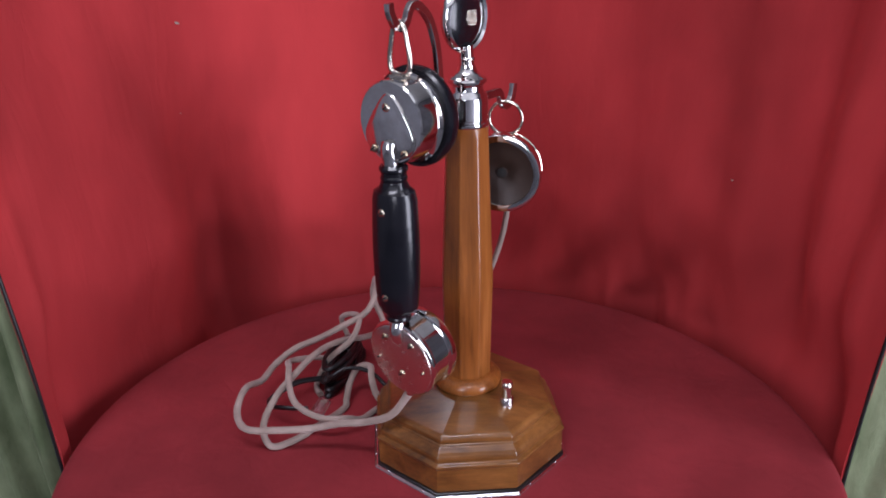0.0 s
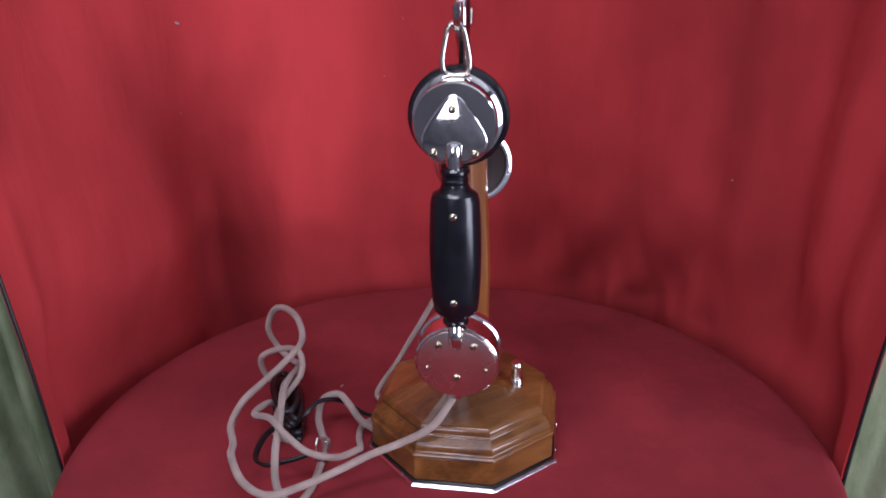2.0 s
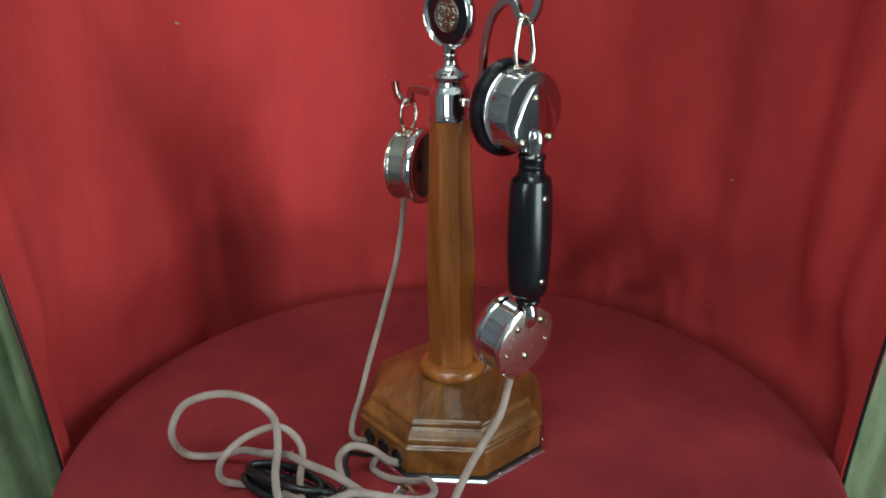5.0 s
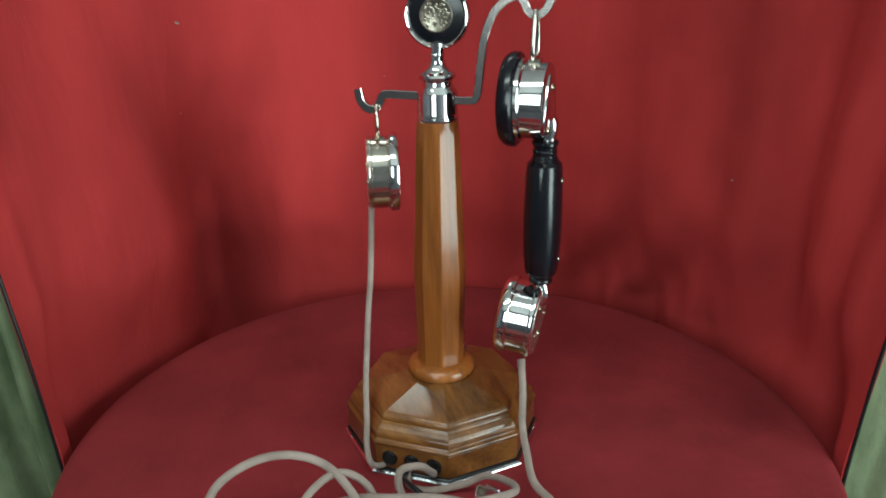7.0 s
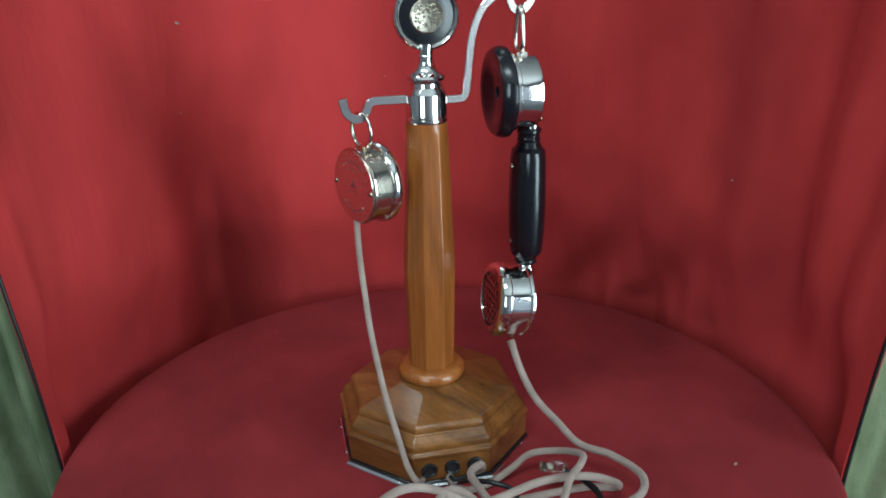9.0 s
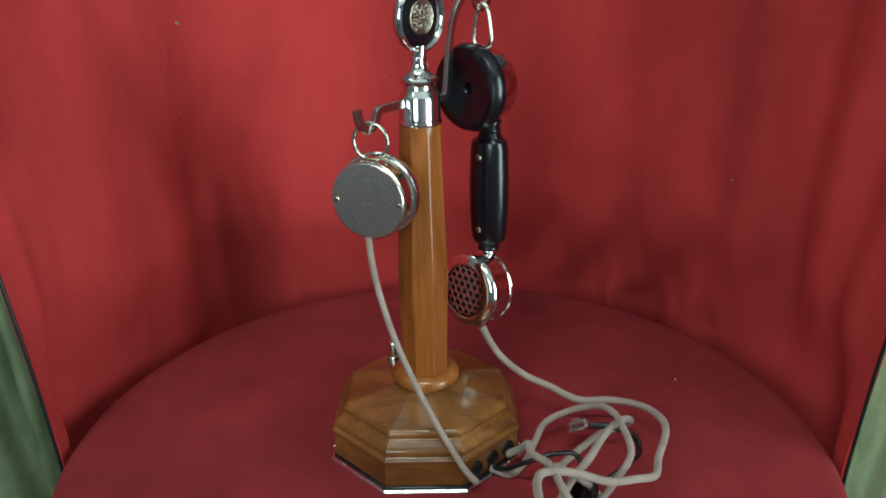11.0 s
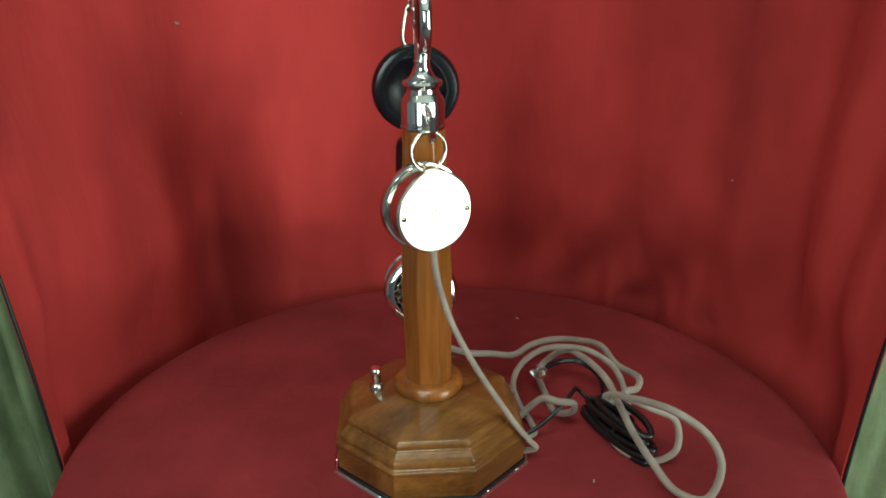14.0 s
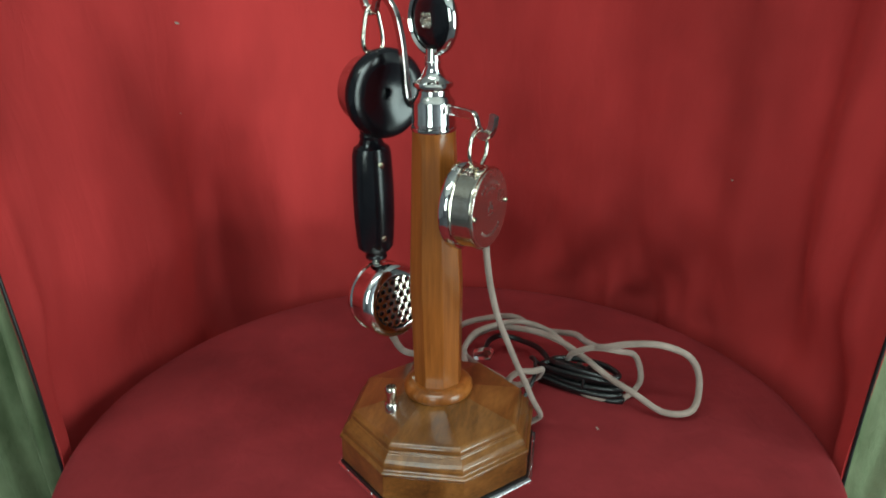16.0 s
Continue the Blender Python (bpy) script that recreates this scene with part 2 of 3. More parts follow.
def window_wall(name, a0, a1, w0, w1, z0, z1, place):
    """A wall with one opening; place(a, b, z) turns along, depth and height into a point."""
    bm = bmesh.new()
    for lo, hi in (((a0, -0.75), (w0, 1.95)), ((w1, -0.75), (a1, 1.95)), ((w0, -0.75), (w1, z0)), ((w0, z1), (w1, 1.95))):
        p, q = place(lo[0], 0.0, lo[1]), place(hi[0], 0.2, hi[1])
        block(bm, [min(u, v) for u, v in zip(p, q)], [max(u, v) for u, v in zip(p, q)])
    tagged(part(name, bm, WALL), "unseen grey wall with a tall window opening, blotched to vary reflections", "", "", "structure")


window_wall("wall_east", -2.8, 1.8, -2.5, -1.04, -0.72, 1.4, lambda a, b, z: (2.2 + b, a, z))
window_wall("wall_south", -2.2, 2.2, -1.35, -0.45, 0.2, 1.6, lambda a, b, z: (a, -2.6 - b, z))

# ---- drapes ----
TX, TY, TR = 0.0, 0.0, 0.2834


def bell(x, c, w):
    return math.exp(-((x - c) / w) ** 2)


def rise(x, c, w):
    return 1 / (1 + math.exp(-(x - c) / w))


def drape_radius(deg, z):
    zz = max(z, 0.0)
    up = min(1.0, zz / 0.08)
    r = TR + 0.025 - 0.021 * rise(zz, 0.060, 0.020) + 0.17 * max(0.0, zz - 0.08) ** 1.08
    fold = deg - 16 * z - 129.5
    r += 0.082 * (bell(fold, 0, 8.5) if fold > 0 else bell(fold, 0, 5.5)) * (1 - 0.94 * rise(z, 0.168, 0.034))
    r += up * 0.011 * bell(deg, 67, 6.5) * bell(z, 0.09, 0.10)
    r += up * 0.007 * bell(deg + 12 * z, 108, 7) * bell(z, 0.07, 0.08)
    r += up * 0.012 * bell(deg + 14 * z, 170, 4.5) * bell(z, 0.03, 0.11)
    r += up * 0.004 * bell(deg + 20 * z, 97, 5)
    r += up * 0.003 * bell(deg, 74, 5) + up * 0.006 * bell(deg - 25 * z, 52, 6)
    r += 0.032 * up * bell(deg - 10 * z, 21, 6) + 0.010 * up * bell(deg, 37, 5)
    pucker = bell(deg, 52, 20) * math.exp(-zz / 0.045)
    r += pucker * (0.009 + 0.0105 * math.sin(deg * 0.42 + 55 * zz) + 0.002 * math.sin(deg * 1.1 - 40 * zz))
    r += 0.005 * (1 + math.sin(deg * 0.5)) * bell(deg, 125, 15) * math.exp(-zz / 0.05)
    r += 0.005 * noise.noise(Vector((deg * 0.05, z * 8, 1.7))) + 0.0022 * noise.noise(Vector((deg * 0.16, z * 22, 4.1)))
    r += 0.016 * bell(deg, 8, 4.5) + 0.010 * bell(deg, 174, 2.5) * (1 - rise(z, 0.16, 0.03))
    ends = rise(deg, 177.5, 0.9) + 1 - rise(deg, -1.0, 0.9)
    return r + ends * (TR + 0.0045 + 0.10 * zz - r)


def red_drape():
    bm = bmesh.new()
    nu, nv = 300, 150
    grid = []
    for i in range(nu + 1):
        a = radians(183 - 190.5 * i / nu)
        col = []
        for j in range(nv + 1):
            z = -0.745 + 1.205 * j / nv
            r = drape_radius(math.degrees(a), z)
            col.append(bm.verts.new((TX + r * math.cos(a), TY + r * math.sin(a), z)))
        grid.append(col)
    for i in range(nu):
        for j in range(nv):
            bm.faces.new((grid[i][j], grid[i + 1][j], grid[i + 1][j + 1], grid[i][j + 1]))
    ob = part("red_curtain", bm, CURTAIN, smooth=180)
    so = ob.modifiers.new("thickness", "SOLIDIFY")
    so.thickness, so.offset = 0.003, 1.0
    tagged(ob, "red velvet curtain draped in a curve behind the turntable", "curtain")
    # A thin black strip stands in for the shaded gap along each edge.
    for deg in (183, -7.5):
        a = radians(deg)
        edge = [(TX + (drape_radius(deg, z) + 0.0012) * math.cos(a), TY + (drape_radius(deg, z) + 0.0012) * math.sin(a), z) for z in [-0.74 + 0.1 * k for k in range(13)]]
        part("edge_shade_strip", sweep(bmesh.new(), spline(edge, 4), disc_section(0.0014, 8)), BLACK, ob, "thin black strip in place of the shaded gap", smooth=60)
    for deg, z, w in ((136.5, 0.284, 0.0030), (97, 0.276, 0.0012), (138, 0.205, 0.0012), (33, 0.150, 0.0014), (101, 0.222, 0.0010)):
        a, r = radians(deg), drape_radius(deg, z) - 0.001
        m = pose(TX + r * math.cos(a), TY + r * math.sin(a), z, 0, 20, deg - 90)
        part("lint", turned([(0, -0.0006), (w * 0.5, -0.0003), (w * 0.5, 0.0003), (0, 0.0006)], 8, m @ pose(0, 0, 0, 90, 0, 0) @ Matrix.Diagonal((1.6, 0.7, 1, 1))), CORD, ob)


red_drape()


def green_drape(side):
    bm = bmesh.new()
    nu, nv = 130, 50
    grid = []
    for i in range(nu + 1):
        w = 0.33 * (i / nu) ** 1.7
        col = []
        for j in range(nv + 1):
            z = -0.745 + 1.145 * j / nv
            x = 0.2895 + w + 0.100 * max(z, -0.2)
            calm = min(1.0, w / 0.06)
            y = (-0.006 if side < 0 else -0.030) + 0.06 * w + calm * (0.010 * math.sin(w * 144 + z * 1.5) + 0.004 * math.sin(w * 300 - z * 4))
            hem = 0.019 + 0.05 * max(0.0, 0.1 - z)
            if side < 0:
                y += 0.045 * rise(w, hem, 0.0007) - 0.008 * bell(w, hem * 0.6, 0.007)
            y += 0.006 * calm * noise.noise(Vector((w * 28, z * 7, side)))
            col.append(bm.verts.new((side * x, y, z)))
        grid.append(col)
    for i in range(nu):
        for j in range(nv):
            bm.faces.new((grid[i][j], grid[i + 1][j], grid[i + 1][j + 1], grid[i][j + 1]))
    ob = part("green_curtain", bm, GREEN, smooth=180)
    so = ob.modifiers.new("thickness", "SOLIDIFY")
    so.thickness = 0.003
    tagged(ob, "grey-green velvet curtain hanging beside the red one", "curtain", "green side curtains")


green_drape(-1)
green_drape(1)

# ---- turntable ----
MOVERS = []


def on_turntable(ob, x, y, turn=0.0, own=False):
    """Remember a thing that goes round with the turntable: its place at the start, and whether it turns about its own middle."""
    MOVERS.append((ob, x, y, turn, own))


def turntable():
    t = thing("turntable", pose(TX, TY, 0), "round rotating display table covered in dark red felt", "turntable")
    prof = [(0, 0), (0.10, 0), (0.20, 0), (TR - 0.012, 0), (TR - 0.005, -0.001), (TR - 0.0012, -0.0035), (TR, -0.008), (TR + 0.001, -0.03), (TR + 0.001, -0.05), (TR - 0.004, -0.052), (0, -0.052)]
    part("felt_cover", turned(prof, 160), FELT, t, smooth=50)
    part("pedestal", turned([(0, -0.052), (0.12, -0.052), (0.12, -0.07), (0.05, -0.08), (0.05, -0.70), (0.16, -0.735), (0.17, -0.75), (0, -0.75)], 48), BLACK, t, smooth=40)
    part("lint_speck", block(bmesh.new(), (-0.0016, -0.0006, 0.0001), (0.0016, 0.0006, 0.0007), pose(-0.035 - TX, 0.111 - TY, 0.0, 0, 0, 30)), CORD, t)
    part("lint_speck", block(bmesh.new(), (-0.0015, -0.0007, 0.0001), (0.0015, 0.0007, 0.0007), pose(-0.189 - TX, -0.093 - TY, 0.0, 0, 0, 80)), CORD, t)
    on_turntable(t, TX, TY, 0, True)


turntable()

# ---- telephone ----
CX, CY = 0.0155, -0.0023
PHASE = radians(-108.3)


def octagon(profile):
    return turned(profile, 8, None, PHASE)


def plane_path(pairs, degrees, steps=6):
    c, s = math.cos(radians(degrees)), math.sin(radians(degrees))
    return spline([(r * c, r * s, z) for r, z in pairs], steps)


def worn_edges(ob, width, least=12):
    """Round the sharp edges a little, so that they catch the light."""
    b = ob.modifiers.new("worn_edges", "BEVEL")
    b.width, b.segments, b.limit_method, b.angle_limit = width, 2, "ANGLE", radians(least)


def telephone():
    t = thing("candlestick_telephone", pose(CX, CY, 0), "antique wooden candlestick telephone with nickel fittings on an octagonal base", "telephone")
    part("bottom_plate", octagon([(0, 0.0), (0.0756, 0.0), (0.0759, 0.0006), (0.0756, 0.0012), (0.0741, 0.0022), (0, 0.0022)]), STEEL, t, "bright steel bottom plate")
    part("gasket", octagon([(0, 0.0022), (0.0732, 0.0022), (0.0732, 0.0034), (0.0727, 0.0038), (0, 0.0038)]), BLACK, t, "black felt gasket", smooth=30)
    base = [(0, 0.0038), (0.0715, 0.0038), (0.0718, 0.0046), (0.0718, 0.0222), (0.0727, 0.0228), (0.0730, 0.0241), (0.0724, 0.0253), (0.0708, 0.0258), (0.0700, 0.0267), (0.0702, 0.0286), (0.0696, 0.0309), (0.0680, 0.0331),
            (0.0657, 0.0353), (0.0646, 0.0360), (0.0643, 0.0369), (0.0632, 0.0373), (0.0636, 0.0387), (0.0632, 0.0408), (0.0617, 0.0426), (0.0600, 0.0434), (0.0592, 0.0435), (0.0210, 0.0524), (0, 0.0524)]
    body = part("base", octagon(base), WOOD_BASE, t, "walnut octagonal moulded base", smooth=6)
    worn_edges(body, 0.0007)
    part("column_ring", turned([(0.0, 0.0508), (0.0222, 0.0509), (0.0240, 0.0522), (0.0249, 0.0547), (0.0247, 0.0571), (0.0234, 0.0592), (0.0210, 0.0606), (0.0190, 0.0612), (0.0, 0.0612)], 56), WOOD, t, "turned wooden ring", smooth=50)
    col = [(0.0171, 0.058), (0.0177, 0.090), (0.0183, 0.118), (0.0186, 0.132), (0.0185, 0.140), (0.0179, 0.154), (0.0167, 0.182), (0.0156, 0.212), (0.0149, 0.231), (0.0148, 0.235), (0.0147, 0.238), (0.0146, 0.2405), (0.0145, 0.2428)]
    bm = bmesh.new()
    rings = []
    for r, z in col:
        ring = []
        for k in range(64):
            a = 2 * math.pi * k / 64
            eight = r * math.cos(math.pi / 8) / math.cos(a % (math.pi / 4) - math.pi / 8)
            q = min(1.0, max(0.0, (z - 0.233) / 0.007))
            rr = eight + (0.0141 - eight) * q
            ring.append(bm.verts.new((rr * math.cos(a + PHASE), rr * math.sin(a + PHASE), z)))
        rings.append(ring)
    for a, b in zip(rings, rings[1:]):
        for k in range(64):
            bm.faces.new((a[k], a[(k + 1) % 64], b[(k + 1) % 64], b[k]))
    bm.faces.new(rings[0][::-1])
    bm.faces.new(rings[-1])
    shaft = part("column", bm, WOOD, t, "tapered octagonal wooden column", smooth=14)
    worn_edges(shaft, 0.0006, 20)
    collar = [(0, 0.2420), (0.0140, 0.2420), (0.0146, 0.2432), (0.0144, 0.2448), (0.0136, 0.2453), (0.0136, 0.2466), (0.0141, 0.2470), (0.0140, 0.2482), (0.0138, 0.2486), (0.0138, 0.2598), (0.0130, 0.2618),
              (0.0113, 0.2640), (0.0104, 0.2660), (0.0103, 0.2680), (0.0112, 0.2692), (0.0125, 0.2700), (0.0129, 0.2713), (0.0123, 0.2727), (0.0103, 0.2736), (0.0086, 0.2746), (0.0072, 0.2764), (0.0061, 0.2788), (0.0056, 0.2808), (0, 0.2808)]
    part("collar", turned(collar, 56), NICKEL, t, "nickel collar", smooth=35)
    part("stem_joint", turned([(0.0047, 0.2836), (0.0052, 0.2839), (0.0054, 0.2846), (0.0052, 0.2853), (0.0047, 0.2856)], 32), NICKEL, t, smooth=50)
    part("stem", sweep(bmesh.new(), spline([(0.0, 0, 0.2785), (-0.0002, 0, 0.2830), (-0.0005, 0, 0.2870), (-0.0009, 0, 0.2925)], 4), disc_section(0.0048, 24)), NICKEL, t, "short nickel stem", smooth=50)
    # hook arms
    arm2 = [(0.012, 0.2577), (0.024, 0.2577), (0.0345, 0.2577), (0.0382, 0.2562), (0.0402, 0.2515), (0.0430, 0.2480), (0.0468, 0.2468), (0.0510, 0.2486), (0.0540, 0.2530), (0.0556, 0.2605)]
    arm1 = [(0.012, 0.2556), (0.0225, 0.2556), (0.0262, 0.2572), (0.0280, 0.2640), (0.0295, 0.2790), (0.0318, 0.2960), (0.0375, 0.3110), (0.0460, 0.3195), (0.0530, 0.3215), (0.0567, 0.3185), (0.0595, 0.3128), (0.0643, 0.3102), (0.0695, 0.3128), (0.0730, 0.3190), (0.0738, 0.3240)]
    side2 = (-math.sin(radians(53)), math.cos(radians(53)), 0)
    part("hook_arm", sweep(bmesh.new(), plane_path(arm2, 53), bar_section(0.0056, 0.0036), up=side2), NICKEL_DULL, t, "short bent nickel hook", smooth=40)
    part("hook_arm", sweep(bmesh.new(), plane_path(arm1, 233), bar_section(0.0052, 0.0038), up=side2), NICKEL_DULL, t, "tall curved nickel hook", smooth=40)
    # finial medallion; its plane holds both arms
    m = pose(-0.0013, 0.0, 0.3098, 0, 0, 233) @ FRONT @ Matrix.Scale(1.07, 4)
    ring = [(0.0172, -0.0022), (0.0186, -0.0034), (0.0200, -0.0024), (0.0206, 0.0), (0.0200, 0.0024), (0.0186, 0.0034), (0.0172, 0.0022), (0.0166, 0.0), (0.0172, -0.0022)]
    part("medallion_rim", turned(ring, 64, m), NICKEL, t, "nickel rim", smooth=60)
    part("medallion_face", turned([(0, -0.0048), (0.006, -0.0046), (0.0115, -0.0038), (0.0152, -0.0022), (0.0173, -0.0008), (0.0173, 0.0010), (0.0135, 0.0014), (0.0110, 0.0018), (0, 0.0018)], 64, m), EBONY, t, "glossy black medallion", smooth=40)
    for sgn, r, z in ((1, 0.0102, 0.0018), (-1, 0.0062, 0.0047)):
        bm = bmesh.new()
        rng = random.Random(7)
        mm = m @ (Matrix() if sgn > 0 else pose(0, 0, 0, 180, 0, 0))
        if sgn > 0:
            lathe(bm, [(r, z - 0.0004), (r, z + 0.0003), (r * 0.93, z + 0.0007), (r * 0.88, z + 0.0004), (0, z + 0.0005)], 40, mm)
        for _ in range(70):
            a, q = rng.uniform(0, 6.28), r * 0.8 * math.sqrt(rng.random())
            s = rng.uniform(0.05, 0.13) * r
            lathe(bm, [(s, z + 0.0003), (s * 0.7, z + 0.0008), (0, z + rng.uniform(0.0009, 0.0014))], 7, mm @ pose(q * math.cos(a), q * math.sin(a), 0))
        part("crest", bm, CREST if sgn > 0 else NICKEL_WORN, t, "embossed metal crest" if sgn > 0 else "small worn metal crest", smooth=50)
    # push switch
    b = pose(0.0269, -0.0272, -0.0040)
    part("switch_body", turned([(0, 0.0465), (0.0049, 0.0465), (0.0049, 0.0570), (0.0044, 0.0577), (0.0036, 0.0580), (0, 0.0580)], 20, b), NICKEL_DULL, t, "nickel push switch body", smooth=40)
    part("switch_button", turned([(0, 0.0580), (0.0036, 0.0580), (0.0036, 0.0655), (0.0042, 0.0660), (0.0042, 0.0692), (0.0034, 0.0702), (0, 0.0703)], 20, b), NICKEL_WORN, t, "nickel push button", smooth=40)
    # cord holes on the back face; dark discs stand in for their shade
    ap = 0.0718 * math.cos(math.pi / 8)
    face = math.degrees(PHASE) + 45 * 5.5
    for s in (-0.0165, 0.0, 0.0165):
        m = pose(0, 0, 0, 0, 0, face) @ pose(ap, s, 0.0125, 0, 90, 0)
        part("grommet", turned([(0.0040, -0.002), (0.0058, -0.0005), (0.0056, 0.0012), (0.0046, 0.0016), (0.0036, 0.0010), (0.0034, -0.0020)], 24, m), BLACK, t, "black grommet", smooth=50)
        part("cord_hole_shade", turned([(0, -0.0006), (0.0042, 0.0003), (0, 0.0004)], 20, m), DARK, t)
    # pins at the foot of the base
    for k in range(8):
        for q in (0.22, 0.78):
            a, c = PHASE + k * math.pi / 4, PHASE + (k + 1) * math.pi / 4
            p = Vector((math.cos(a), math.sin(a), 0)).lerp(Vector((math.cos(c), math.sin(c), 0)), q) * 0.0745
            part("foot_pin", turned([(0.0009, 0), (0.0009, 0.0004), (0.0005, 0.0009), (0, 0.001)], 8, Matrix.Translation((p.x, p.y, 0.002))), STEEL, t, smooth=60)
    on_turntable(t, CX, CY)
    return t


telephone()


def closed_loop(points, r, steps=6, k=10):
    return sweep(bmesh.new(), spline(points, steps, True), disc_section(r, k), closed=True)


def perforated(r_out, pitch, hole, y0, z0, thick, m):
    """A round grille in the plane y = y0, made of six-sided cells round real holes."""
    bm = bmesh.new()
    cache = {}

    def v(x, z, y):
        key = (round(x * 2e5), round(z * 2e5), round(y * 2e5))
        if key not in cache:
            cache[key] = bm.verts.new(m @ Vector((x, y, z + z0)))
        return cache[key]

    R = pitch / math.sqrt(3)
    n = int(r_out / pitch) + 2
    for i in range(-n, n + 1):
        for j in range(-n, n + 1):
            x, z = pitch * (i + 0.5 * j), pitch * math.sqrt(3) / 2 * j
            if math.hypot(x, z) > r_out - R * 0.6:
                continue
            out, inn = [], []
            for k in range(12):
                a = radians(30 * k + 30)
                rr = R if k % 2 == 0 else R * math.cos(radians(30))
                out.append((x + rr * math.cos(a), z + rr * math.sin(a)))
                inn.append((x + hole * math.cos(a), z + hole * math.sin(a)))
            for k in range(12):
                j2 = (k + 1) % 12
                bm.faces.new((v(*out[k], y0), v(*out[j2], y0), v(*inn[j2], y0 + 0.0002), v(*inn[k], y0 + 0.0002)))
                bm.faces.new((v(*inn[k], y0 + 0.0002), v(*inn[j2], y0 + 0.0002), v(*inn[j2], y0 - thick), v(*inn[k], y0 - thick)))
    return bm


HX, HY, HTURN = -0.0288, -0.0588, -39.5


def handset():
    t = thing("telephone_handset", pose(HX, HY, 0, 0, 0, HTURN), "black-handled nickel telephone handset hanging from the tall hook", "telephone handset")
    # ear cup, turned about y
    ez = 0.2577
    e = pose(0, 0, ez) @ BACK
    part("ear_cup", turned([(0, -0.0030), (0.0235, -0.0030), (0.0244, -0.0022), (0.0247, -0.0008), (0.0247, 0.0120), (0.0253, 0.0126), (0.0268, 0.0132), (0.0268, 0.0156), (0.0258, 0.0164), (0, 0.0164)], 64, e), NICKEL, t, "round nickel receiver case", smooth=35)
    part("ear_cap", turned([(0.0256, 0.0160), (0.0288, 0.0160), (0.0303, 0.0174), (0.0306, 0.0200), (0.0299, 0.0232), (0.0280, 0.0257), (0.0242, 0.0268), (0.0195, 0.0259), (0.0130, 0.0234), (0.0070, 0.0221), (0.0042, 0.0219), (0.0036, 0.0212), (0.0036, 0.0170), (0, 0.0170)], 64, e), EBONY, t, "glossy black ear cap with a centre hole", smooth=35)
    ef = pose(0, 0, ez) @ FRONT
    rounded = spline([(0.0, 0.0172), (-0.0045, 0.0152), (-0.0120, 0.0060), (-0.0180, -0.0040), (-0.0192, -0.0100), (-0.0150, -0.0175), (0.0, -0.0228), (0.0150, -0.0175), (0.0192, -0.0100), (0.0180, -0.0040), (0.0120, 0.0060), (0.0045, 0.0152)], 4, True)
    part("bracket_plate", outline_plate([(p.x, p.y) for p in rounded], 0.0028, 0.0046, ef), NICKEL, t, "nickel mounting plate", smooth=30)
    for x, z in ((-0.0010, 0.0090), (-0.0120, -0.0165), (0.0120, -0.0165)):
        screw(t, ef @ pose(x, z, 0.0046))
    part("upper_neck", sweep(bmesh.new(), spline([(0.0, -0.0035, 0.2452), (0.0, -0.0045, 0.2430), (0.0, -0.0043, 0.2390), (0.0, -0.0034, 0.2350), (0.0, -0.0030, 0.2300)], 5), disc_section(0.0050, 20)), NICKEL, t, "nickel neck", smooth=50)
    part("suspension_lug", block(bmesh.new(), (-0.0050, 0.0030, 0.2815), (0.0050, 0.0105, 0.2842)), NICKEL_WORN, t, "worn nickel lug")
    link = [(0.0, 0.0072, 0.3130), (-0.0042, 0.0072, 0.3100), (-0.0062, 0.0072, 0.3020), (-0.0078, 0.0072, 0.2920), (-0.0062, 0.0072, 0.2855), (0.0, 0.0072, 0.2838), (0.0062, 0.0072, 0.2855), (0.0078, 0.0072, 0.2920), (0.0062, 0.0072, 0.3020), (0.0042, 0.0072, 0.3100)]
    part("suspension_link", closed_loop(link, 0.0017), NICKEL_WORN, t, "worn nickel wire link", smooth=60)
    # handle
    h = pose(0, -0.0012, 0)
    prof = [(0, 0.2325), (0.0078, 0.2325), (0.0088, 0.2312), (0.0088, 0.2296), (0.0078, 0.2284), (0.0076, 0.2262), (0.0082, 0.2252), (0.0082, 0.2240), (0.0078, 0.2228), (0.0092, 0.2190), (0.0115, 0.2165), (0.0121, 0.2120), (0.0127, 0.1960), (0.0130, 0.1800), (0.0128, 0.1640), (0.0121, 0.1500), (0.0113, 0.1410), (0.0104, 0.1385), (0.0080, 0.1370), (0.0076, 0.1345), (0.0082, 0.1332), (0.0080, 0.1318), (0.0062, 0.1310), (0, 0.1310)]
    grip = turned(prof, 48, h)
    for v in grip.verts:
        v.co.x *= 1.0 + 0.22 * min(1.0, max(0.0, (0.2195 - v.co.z) / 0.004)) * min(1.0, max(0.0, (v.co.z - 0.1375) / 0.003))
    part("handle", grip, EBONY, t, "turned black wooden handle", smooth=30)
    for y, turn in ((-1, 0), (1, 180)):
        for z in (0.2055, 0.1500):
            r = 0.0117 if z > 0.2 else 0.0113
            screw(t, pose(0, -0.0012, z, 0, 0, turn) @ pose(0, -r, 0) @ FRONT, 0.0025)
    # mouthpiece
    mz = 0.1030
    tip = pose(0, 0.012, mz, 7) @ pose(0, -0.012, 0)
    mb = tip @ BACK
    part("lower_neck", sweep(bmesh.new(), spline([(0, -0.0012, 0.1320), (0, -0.0022, 0.1285), (0, -0.0034, 0.1240), (0, -0.0030, 0.1190), (0, -0.0010, 0.1165)], 5), disc_section(0.0048, 20)), NICKEL, t, "nickel neck", smooth=50)
